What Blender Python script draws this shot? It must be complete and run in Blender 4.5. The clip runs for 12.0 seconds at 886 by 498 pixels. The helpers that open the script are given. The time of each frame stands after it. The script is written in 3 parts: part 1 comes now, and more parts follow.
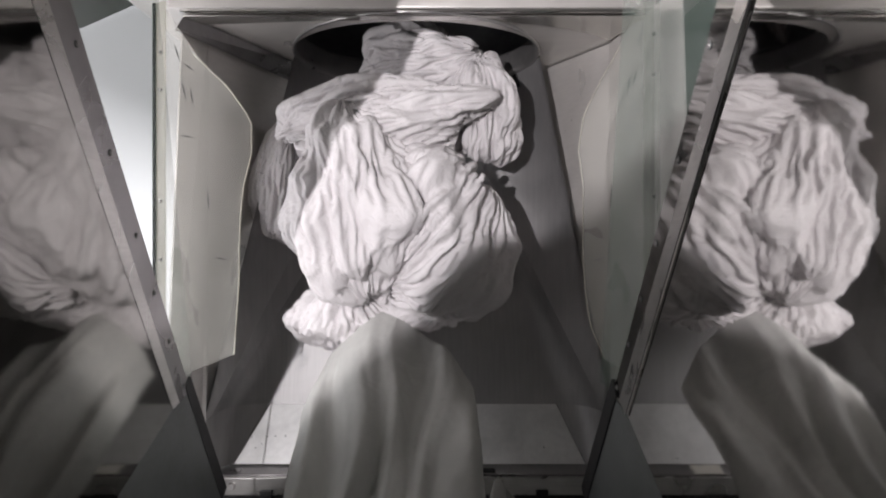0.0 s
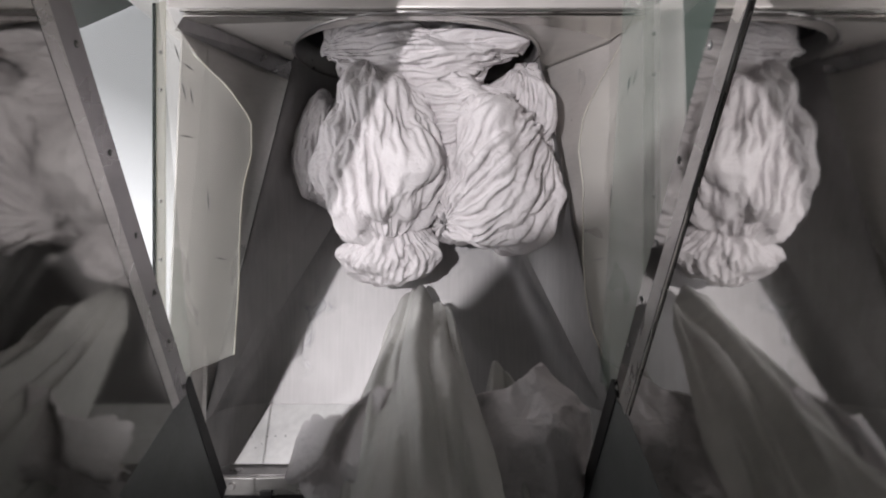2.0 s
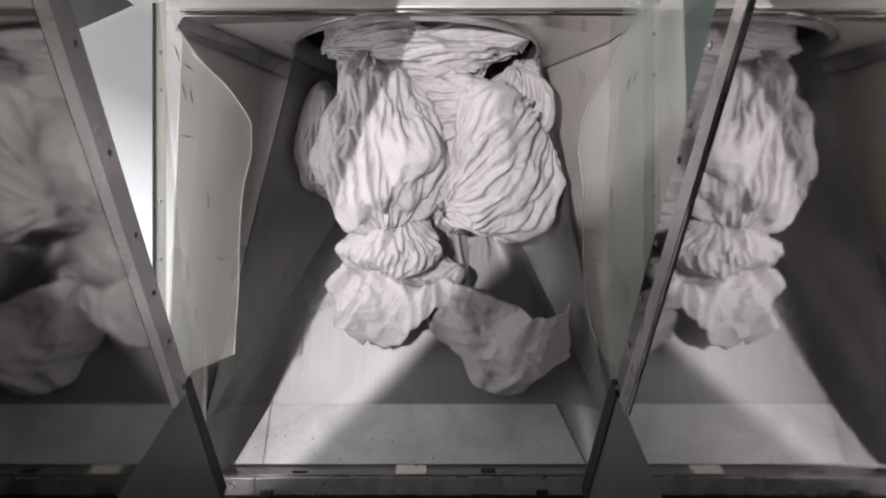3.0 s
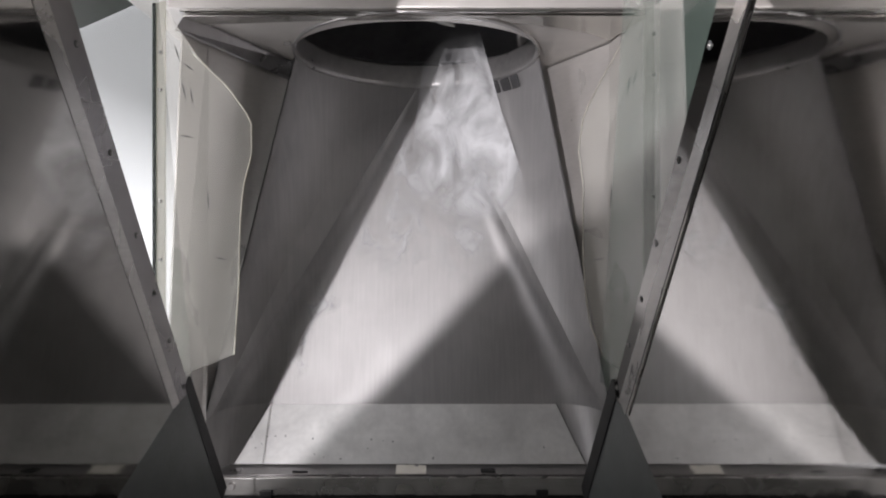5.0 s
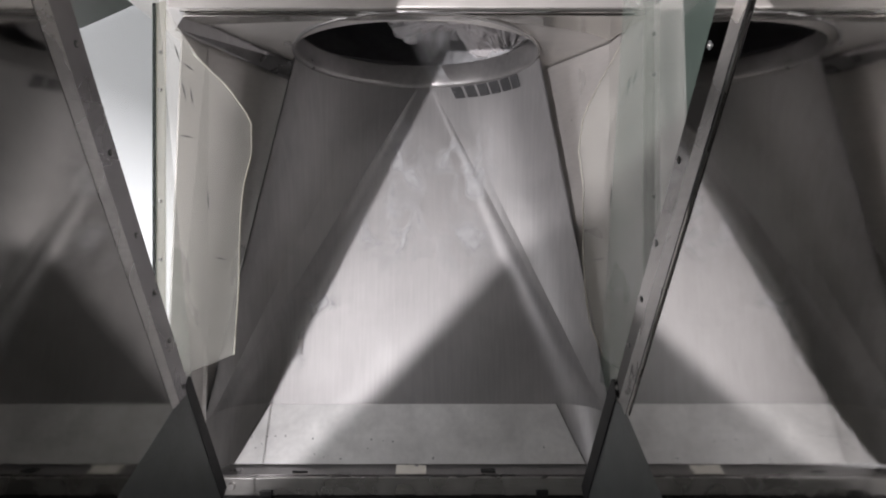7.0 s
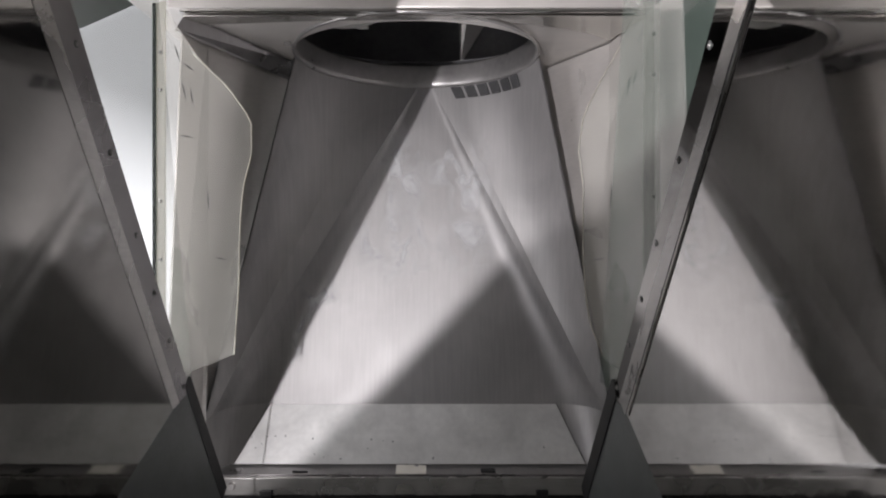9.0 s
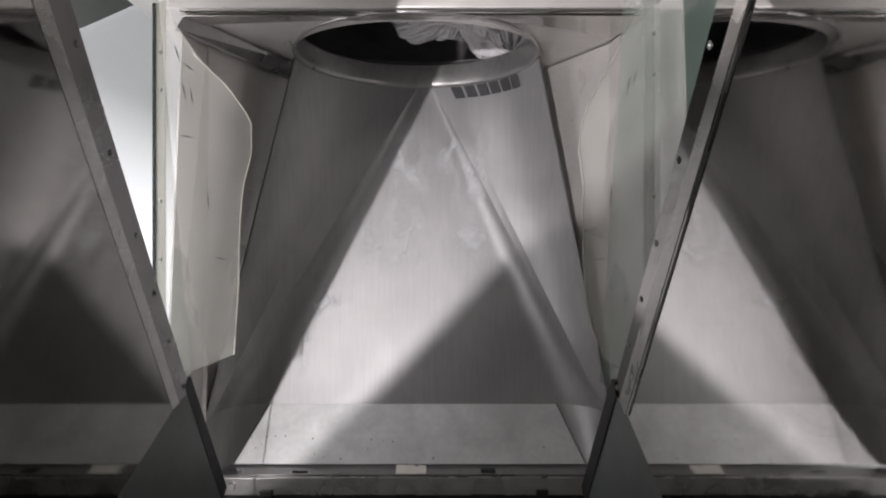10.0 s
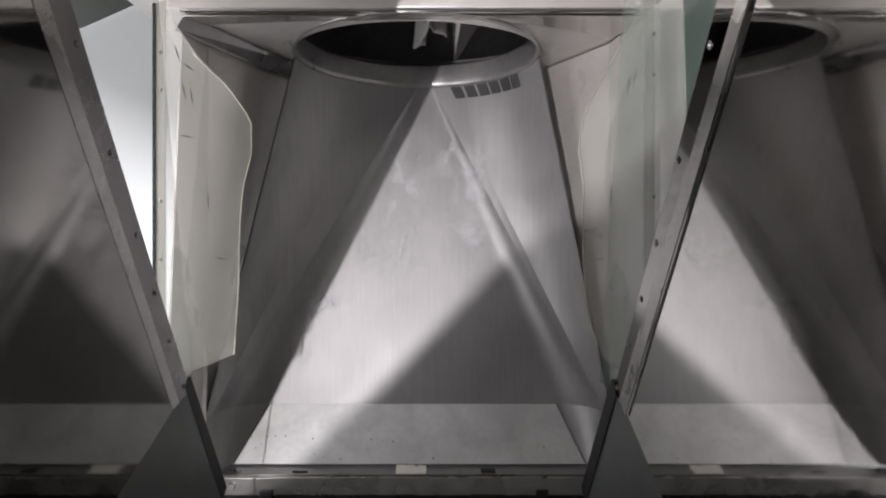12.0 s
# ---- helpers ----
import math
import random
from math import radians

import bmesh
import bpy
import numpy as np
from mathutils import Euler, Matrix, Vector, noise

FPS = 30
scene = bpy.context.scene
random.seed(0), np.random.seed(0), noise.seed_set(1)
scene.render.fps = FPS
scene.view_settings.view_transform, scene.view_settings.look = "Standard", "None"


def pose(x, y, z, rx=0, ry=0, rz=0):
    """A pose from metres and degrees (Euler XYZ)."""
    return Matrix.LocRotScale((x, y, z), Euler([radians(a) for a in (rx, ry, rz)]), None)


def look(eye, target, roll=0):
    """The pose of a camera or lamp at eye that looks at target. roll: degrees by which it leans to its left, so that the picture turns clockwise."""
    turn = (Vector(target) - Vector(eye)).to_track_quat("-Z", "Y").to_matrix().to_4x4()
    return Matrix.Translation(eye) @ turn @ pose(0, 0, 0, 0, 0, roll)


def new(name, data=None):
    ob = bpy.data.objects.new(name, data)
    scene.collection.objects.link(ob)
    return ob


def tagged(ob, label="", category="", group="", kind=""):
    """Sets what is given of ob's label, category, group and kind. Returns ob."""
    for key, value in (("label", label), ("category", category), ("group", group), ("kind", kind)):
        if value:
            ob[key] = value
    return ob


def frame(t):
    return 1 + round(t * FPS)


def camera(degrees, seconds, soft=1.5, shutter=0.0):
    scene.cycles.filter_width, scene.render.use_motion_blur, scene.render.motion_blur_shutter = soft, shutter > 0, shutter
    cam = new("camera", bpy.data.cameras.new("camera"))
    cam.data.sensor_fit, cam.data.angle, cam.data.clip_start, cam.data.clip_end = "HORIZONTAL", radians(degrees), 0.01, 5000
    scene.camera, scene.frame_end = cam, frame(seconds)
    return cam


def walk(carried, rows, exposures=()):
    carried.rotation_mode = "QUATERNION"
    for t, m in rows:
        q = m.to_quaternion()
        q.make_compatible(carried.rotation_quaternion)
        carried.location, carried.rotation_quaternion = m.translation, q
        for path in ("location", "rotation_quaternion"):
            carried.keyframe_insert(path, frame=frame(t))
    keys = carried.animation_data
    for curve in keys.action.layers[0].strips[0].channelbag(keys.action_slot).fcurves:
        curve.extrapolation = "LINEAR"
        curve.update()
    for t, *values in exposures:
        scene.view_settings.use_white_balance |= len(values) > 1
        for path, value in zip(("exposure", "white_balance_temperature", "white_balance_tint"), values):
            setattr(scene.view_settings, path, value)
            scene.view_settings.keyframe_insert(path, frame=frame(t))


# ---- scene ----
# The hopper is placed to fit the camera's view, in the camera's axes: x across, y down the chute, z towards the camera;
# TILT leans both into the room.
TILT = pose(0, 0, 3.0, -25)
cam = camera(70, 12.0, soft=2.1, shutter=0.5)
walk(cam, [(0.0, TILT.copy()), (12.0, TILT.copy())], exposures=[(0.0, -0.06), (0.8, -0.14), (3.2, -0.14), (4.8, -0.02), (12.0, -0.02)])

# ---------------------------------------------------------------- light
world = bpy.data.worlds.new("World")
scene.world = world
world.use_nodes = True
world.node_tree.nodes["Background"].inputs[0].default_value = (0.8, 0.85, 0.9, 1)
world.node_tree.nodes["Background"].inputs[1].default_value = 0.02


def area_lamp(name, m, sx, sy, watts, colour=(1, 1, 1)):
    data = bpy.data.lights.new(name, "AREA")
    data.shape, data.size, data.size_y, data.energy, data.color = "RECTANGLE", sx, sy, watts, colour
    ob = new(name, data)
    ob.matrix_world = m
    return ob


LAMP = Vector((-0.5101, 0.12, 0.7))
area_lamp("work_lamp", TILT @ look(LAMP, (-0.1, 0.1, -2.0)), 0.004, 0.004, 44, (1, 0.95, 0.98))
# Added fill lamp before the hopper; no such source is known there.
area_lamp("fill_lamp", TILT @ look((-0.1, -3.2, -0.95), (-0.1, 0.1, -1.7)), 1.8, 0.5, 5.2, (1, 0.93, 0.93))
# Added lamp in front of the glowing panel; brightens the laundry from the left.
area_lamp("side_fill_lamp", TILT @ pose(-0.92, 0.12, -1.02, 0, -90, 0), 0.5, 0.75, 4.3, (1, 0.95, 0.98))


# ---------------------------------------------------------------- materials
def material(name, colour, rough=0.5, metal=0.0, bump=0.0, grain=(40, 40, 40), wear=0.0, wear_scale=4.0, trans=0.0, alpha=1.0,
             rough_var=0.0, clear=0.0):
    m = bpy.data.materials.new(name)
    m.use_nodes = True
    nt = m.node_tree
    b = nt.nodes["Principled BSDF"]
    b.inputs["Roughness"].default_value = rough
    b.inputs["Metallic"].default_value = metal
    b.inputs["Transmission Weight"].default_value = trans
    b.inputs["Alpha"].default_value = alpha
    b.inputs["Coat Weight"].default_value = clear
    co = nt.nodes.new("ShaderNodeTexCoord")
    mp = nt.nodes.new("ShaderNodeMapping")
    mp.inputs["Scale"].default_value = grain
    nt.links.new(co.outputs["Object"], mp.inputs["Vector"])
    fine = nt.nodes.new("ShaderNodeTexNoise")
    fine.inputs["Scale"].default_value = 1.0
    fine.inputs["Detail"].default_value = 5
    nt.links.new(mp.outputs[0], fine.inputs["Vector"])
    big = nt.nodes.new("ShaderNodeTexNoise")
    big.inputs["Scale"].default_value = wear_scale
    big.inputs["Detail"].default_value = 6
    big.inputs["Distortion"].default_value = 0.6
    nt.links.new(co.outputs["Object"], big.inputs["Vector"])
    add = nt.nodes.new("ShaderNodeMath")
    add.operation = "MULTIPLY_ADD"
    nt.links.new(fine.outputs[0], add.inputs[0])
    add.inputs[1].default_value = 0.35
    nt.links.new(big.outputs[0], add.inputs[2])
    ramp = nt.nodes.new("ShaderNodeMapRange")
    ramp.inputs[1].default_value, ramp.inputs[2].default_value = 0.45, 0.9
    ramp.inputs[3].default_value, ramp.inputs[4].default_value = 1 - wear, 1 + wear
    nt.links.new(add.outputs[0], ramp.inputs[0])
    mul = nt.nodes.new("ShaderNodeVectorMath")
    mul.operation = "SCALE"
    mul.inputs[0].default_value = colour
    nt.links.new(ramp.outputs[0], mul.inputs["Scale"])
    nt.links.new(mul.outputs[0], b.inputs["Base Color"])
    if rough_var:
        rr = nt.nodes.new("ShaderNodeMapRange")
        rr.inputs[1].default_value, rr.inputs[2].default_value = 0.3, 0.75
        rr.inputs[3].default_value, rr.inputs[4].default_value = max(0.02, rough - rough_var), rough + rough_var
        nt.links.new(big.outputs[0], rr.inputs[0])
        nt.links.new(rr.outputs[0], b.inputs["Roughness"])
    if bump:
        bp = nt.nodes.new("ShaderNodeBump")
        bp.inputs["Strength"].default_value = bump
        bp.inputs["Distance"].default_value = 0.004
        nt.links.new(fine.outputs[0], bp.inputs["Height"])
        nt.links.new(bp.outputs[0], b.inputs["Normal"])
    return m


STEEL = material("brushed_steel", (0.455, 0.447, 0.445), 0.58, 0.76, 0.04, (160, 4, 30), 0.17, 4, rough_var=0.07)
SIDE_STEEL = material("side_steel", (0.66, 0.635, 0.61), 0.36, 0.42, 0.05, (10, 160, 30), 0.12, 4, rough_var=0.1)
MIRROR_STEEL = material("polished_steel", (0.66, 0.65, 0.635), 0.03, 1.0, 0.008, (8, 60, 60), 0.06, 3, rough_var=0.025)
# Darker copy of polished_steel, so that reflections in it come out dimmer.
DIM_STEEL = material("dimmed_polished_steel", (0.30, 0.295, 0.28), 0.06, 1.0, 0.008, (8, 60, 60), 0.08, 3, rough_var=0.03)
RAIL_EDGE = material("lightened_rail_steel", (0.54, 0.53, 0.51), 0.3, 0.85, 0.06, (14, 200, 14), 0.2, 9, rough_var=0.12)
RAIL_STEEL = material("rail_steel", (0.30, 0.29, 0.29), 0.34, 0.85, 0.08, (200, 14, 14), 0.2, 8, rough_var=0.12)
HEADER_STEEL = material("smeared_polished_steel", (0.66, 0.64, 0.60), 0.2, 0.85, 0.03, (8, 60, 60), 0.12, 6, rough_var=0.06)
COLLAR_STEEL = material("collar_steel", (0.40, 0.39, 0.385), 0.36, 0.7, 0.05, (60, 60, 60), 0.2, 9, rough_var=0.1)
TRAY_PAINT = material("pale_tray", (0.74, 0.74, 0.73), 0.4, 0.15, 0.05, (60, 60, 60), 0.16, 7)
DARK_PAINT = material("dark_grey_paint", (0.15, 0.16, 0.16), 0.45, 0.1, 0.05, (90, 90, 90), 0.15, 6)
SLOT_SHADE = material("slot_darkness", (0.06, 0.06, 0.062), 0.6, 0.1, 0.05, (90, 90, 90), 0.3, 20)
BLACK_RUBBER = material("black_rubber", (0.012, 0.012, 0.013), 0.6, 0.0, 0.1, (150, 150, 150), 0.25, 9)
PLASTIC = material("clear_plastic", (0.86, 0.85, 0.79), 0.2, 0.0, 0.03, (60, 8, 30), 0.25, 9, rough_var=0.08)


def see_through(mat, clear, glow):
    """Thin sheet: part clear, part letting light seep through."""
    nt = mat.node_tree
    out, b = nt.nodes["Material Output"], nt.nodes["Principled BSDF"]
    tr, tl = nt.nodes.new("ShaderNodeBsdfTransparent"), nt.nodes.new("ShaderNodeBsdfTranslucent")
    tl.inputs["Color"].default_value = (0.82, 0.80, 0.73, 1)
    m1, m2 = nt.nodes.new("ShaderNodeMixShader"), nt.nodes.new("ShaderNodeMixShader")
    m1.inputs[0].default_value, m2.inputs[0].default_value = glow, clear
    nt.links.new(b.outputs[0], m1.inputs[1])
    nt.links.new(tl.outputs[0], m1.inputs[2])
    nt.links.new(m1.outputs[0], m2.inputs[1])
    nt.links.new(tr.outputs[0], m2.inputs[2])
    nt.links.new(m2.outputs[0], out.inputs["Surface"])


see_through(PLASTIC, 0.78, 0.5)
# Whitened plastic: light glowing in the left screw strip is put into its colour.
LIT_STRIP = material("lit_strip", (0.80, 0.80, 0.76), 0.4, 0.0, 0.04, (60, 60, 60), 0.06, 8)
see_through(LIT_STRIP, 0.0, 0.7)
WINDOW = material("green_window", (0.32, 0.43, 0.37), 0.05, 0.0, 0.0, (30, 30, 30), 0.03, 5, alpha=0.16)
WHITE_WALL = material("white_wall", (0.82, 0.83, 0.85), 0.6, 0.0, 0.05, (50, 50, 50), 0.06, 3)
LABEL = material("cream_label", (0.90, 0.87, 0.79), 0.5, 0.0, 0.02, (60, 60, 60), 0.06, 12)
LINEN = material("white_linen", (0.70, 0.672, 0.678), 0.85, 0.0, 0.25, (320, 320, 320), 0.05, 9)
# Greyer copy of the white linen: shade on the nearer sheets put into colour.
SHADED_LINEN = material("shaded_linen", (0.58, 0.58, 0.555), 0.8, 0.0, 0.25, (320, 320, 320), 0.08, 7)


def creased(mat, scale, depth):
    """Small sharp creases that wander over cloth."""
    nt = mat.node_tree
    b = nt.nodes["Principled BSDF"]
    co = nt.nodes.new("ShaderNodeTexCoord")
    below = b.inputs["Normal"].links[0].from_socket
    for k, (f, dist) in enumerate(((scale, depth), (scale * 2.3, depth * 0.4))):
        n = nt.nodes.new("ShaderNodeTexNoise")
        n.inputs["Scale"].default_value, n.inputs["Detail"].default_value, n.inputs["Distortion"].default_value = f, 2.0, 1.4
        nt.links.new(co.outputs["Object"], n.inputs["Vector"])
        bp = nt.nodes.new("ShaderNodeBump")
        bp.inputs["Strength"].default_value, bp.inputs["Distance"].default_value = 1.0, dist
        nt.links.new(n.outputs[0], bp.inputs["Height"])
        nt.links.new(below, bp.inputs["Normal"])
        below = bp.outputs[0]
    nt.links.new(below, b.inputs["Normal"])


creased(LINEN, 11, 0.012)
creased(SHADED_LINEN, 6, 0.01)
BOLT = material("zinc_bolt", (0.40, 0.39, 0.38), 0.55, 0.8, 0.0, (50, 50, 50), 0.2, 30)
DRUM_STEEL = material("drum_steel", (0.30, 0.30, 0.31), 0.4, 0.7, 0.08, (60, 60, 60), 0.25, 6)
CONCRETE = material("concrete_floor", (0.26, 0.26, 0.25), 0.8, 0.0, 0.2, (30, 30, 30), 0.2, 2)
PLASTER = material("plaster", (0.60, 0.60, 0.58), 0.9, 0.0, 0.1, (25, 25, 25), 0.08, 1.5)


WATER = material("foamy_water", (0.85, 0.86, 0.88), 0.25, 0.0, 0.0, (30, 30, 30), 0.02, 5)


def patchy(mat, low, high, most, scale, inner=0.25, outer=0.52):
    """Let a material thin out in patches."""
    nt = mat.node_tree
    co = nt.nodes.new("ShaderNodeTexCoord")
    mp = nt.nodes.new("ShaderNodeMapping")
    mp.inputs["Scale"].default_value = (scale, scale * 0.6, scale)
    n = nt.nodes.new("ShaderNodeTexNoise")
    n.inputs["Scale"].default_value = 1.0
    n.inputs["Detail"].default_value = 4
    n.inputs["Distortion"].default_value = 0.7
    r = nt.nodes.new("ShaderNodeMapRange")
    r.inputs[1].default_value, r.inputs[2].default_value, r.inputs[3].default_value, r.inputs[4].default_value = low, high, 0, most
    gen = nt.nodes.new("ShaderNodeVectorMath")
    gen.operation = "DISTANCE"
    gen.inputs[1].default_value = (0.5, 0.5, 0.5)
    fade = nt.nodes.new("ShaderNodeMapRange")
    fade.inputs[1].default_value, fade.inputs[2].default_value, fade.inputs[3].default_value, fade.inputs[4].default_value = inner, outer, 1, 0
    mul = nt.nodes.new("ShaderNodeMath")
    mul.operation = "MULTIPLY"
    flat = nt.nodes.new("ShaderNodeVectorMath")
    flat.operation = "MULTIPLY_ADD"
    flat.inputs[1].default_value, flat.inputs[2].default_value = (1, 1, 0), (0, 0, 0.5)
    nt.links.new(co.outputs["Object"], mp.inputs[0])
    nt.links.new(mp.outputs[0], n.inputs["Vector"])
    nt.links.new(n.outputs[0], r.inputs[0])
    nt.links.new(co.outputs["Generated"], flat.inputs[0])
    nt.links.new(flat.outputs[0], gen.inputs[0])
    nt.links.new(gen.outputs["Value"], fade.inputs[0])
    nt.links.new(r.outputs[0], mul.inputs[0])
    nt.links.new(fade.outputs[0], mul.inputs[1])
    nt.links.new(mul.outputs[0], nt.nodes["Principled BSDF"].inputs["Alpha"])


FOAM = material("white_water", (0.88, 0.89, 0.91), 0.3, 0.0, 0.0, (30, 30, 30), 0.02, 5)
patchy(WATER, 0.42, 0.66, 0.5, 16, 0.2, 0.5)
patchy(FOAM, 0.32, 0.62, 0.92, 9, 0.28, 0.5)
# Added glow for the panel beside the hopper, stronger towards the chute's upper end.
SIDE_GLOW = material("side_glow", (0.8, 0.82, 0.85), 0.6)
SIDE_GLOW.node_tree.nodes["Principled BSDF"].inputs["Emission Color"].default_value = (0.97, 0.965, 1, 1)
_nt = SIDE_GLOW.node_tree
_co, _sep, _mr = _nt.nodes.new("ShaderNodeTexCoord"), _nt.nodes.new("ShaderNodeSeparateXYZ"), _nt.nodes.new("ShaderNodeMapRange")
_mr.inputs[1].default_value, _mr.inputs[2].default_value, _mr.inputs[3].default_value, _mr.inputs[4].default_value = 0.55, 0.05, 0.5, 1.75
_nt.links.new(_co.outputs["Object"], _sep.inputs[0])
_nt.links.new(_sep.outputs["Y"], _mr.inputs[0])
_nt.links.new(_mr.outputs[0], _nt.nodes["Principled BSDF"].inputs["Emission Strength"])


# ---------------------------------------------------------------- mesh helpers
def part(name, bm, mat, parent=None, label="", smooth=False):
    me = bpy.data.meshes.new(name)
    bmesh.ops.recalc_face_normals(bm, faces=bm.faces)
    bm.to_mesh(me)
    bm.free()
    me.materials.append(mat)
    if smooth:
        me.polygons.foreach_set("use_smooth", [True] * len(me.polygons))
    ob = new(name, me)
    ob.parent = parent
    if label:
        tagged(ob, label)
    return ob


def box(bm, x0, x1, y0, y1, z0, z1, bevel=0.0):
    m = Matrix.Translation(((x0 + x1) / 2, (y0 + y1) / 2, (z0 + z1) / 2)) @ Matrix.Diagonal((abs(x1 - x0), abs(y1 - y0), abs(z1 - z0), 1))
    vs = bmesh.ops.create_cube(bm, size=1, matrix=m)["verts"]
    if bevel:
        es = list({e for v in vs for e in v.link_edges})
        bmesh.ops.bevel(bm, geom=es, offset=bevel, segments=2, affect="EDGES", profile=0.7)


def sheet(bm, points, thick, toward):
    """A flat plate of the outline points, thickened by thick along toward."""
    off = Vector(toward).normalized() * thick
    a = [bm.verts.new(p) for p in points]
    b = [bm.verts.new(Vector(p) + off) for p in points]
    bm.faces.new(a)
    bm.faces.new(b[::-1])
    n = len(a)
    for i in range(n):
        bm.faces.new((a[i], a[(i + 1) % n], b[(i + 1) % n], b[i]))


def grid(bm, rows):
    """A surface through rows of points, all rows equally long."""
    vs = [[bm.verts.new(p) for p in row] for row in rows]
    for r0, r1 in zip(vs, vs[1:]):
        for i in range(len(r0) - 1):
            bm.faces.new((r0[i], r0[i + 1], r1[i + 1], r1[i]))
    return vs


def thick(ob, t, offset=-1.0):
    s = ob.modifiers.new("thickness", "SOLIDIFY")
    s.thickness, s.offset = t, offset
    return ob


def screw(bm, at, normal, r=0.006):
    q = Vector(normal).to_track_quat("Z", "Y").to_matrix().to_4x4()
    bmesh.ops.create_cone(bm, cap_ends=True, segments=12, radius1=r, radius2=r * 0.7, depth=r * 0.9, matrix=Matrix.Translation(at) @ q)


def empty(name, m):
    ob = new(name)
    ob.matrix_world = m
    return ob


# ---------------------------------------------------------------- the room
def room():
    bm = bmesh.new(); box(bm, -5, 5, -6, 5, -0.1, 0)
    tagged(part("floor", bm, CONCRETE), "grey concrete laundry floor", "floor", kind="structure")
    bm = bmesh.new(); box(bm, -5, 5, -6, 5, 5.5, 5.6)
    tagged(part("ceiling", bm, PLASTER), "plain pale plaster ceiling", "ceiling", kind="structure")
    for n, (x0, x1, y0, y1) in (("wall_north", (-5, 5, 5, 5.15)), ("wall_south", (-5, 5, -6.15, -6)), ("wall_east", (5, 5.15, -6, 5)),
                                ("wall_west", (-5.15, -5, -6, 5))):
        bm = bmesh.new(); box(bm, x0, x1, y0, y1, 0, 5.5)
        tagged(part(n, bm, PLASTER), "plain pale plaster wall", "wall", kind="structure")


# ---------------------------------------------------------------- the hopper


XL, XR = -0.51, 0.32            # planes of the two polished side panels
XC, ZC, RC, YC = -0.073, -1.77, 0.337, 0.548   # the round inlet: centre, radius and plane


def near_profile(n):
    """Rounded U section at the upper end of the chute."""
    xl, xr, zt, zb, r = -0.640, 0.455, -1.70, -1.89, 0.115
    pts = []
    for i in range(n):
        t = i / (n - 1)
        if t < 0.1:
            pts.append((xl, zt + (zb + r - zt) * t / 0.1))
        elif t < 0.3:
            a = math.pi + (t - 0.1) / 0.2 * math.pi / 2
            pts.append((xl + r + r * math.cos(a), zb + r + r * math.sin(a)))
        elif t <= 0.7:
            pts.append((xl + r + (xr - xl - 2 * r) * (t - 0.3) / 0.4, zb))
        elif t <= 0.9:
            a = 1.5 * math.pi + (t - 0.7) / 0.2 * math.pi / 2
            pts.append((xr - r + r * math.cos(a), zb + r + r * math.sin(a)))
        else:
            pts.append((xr, zb + r + (zt - zb - r) * (t - 0.9) / 0.1))
    return pts


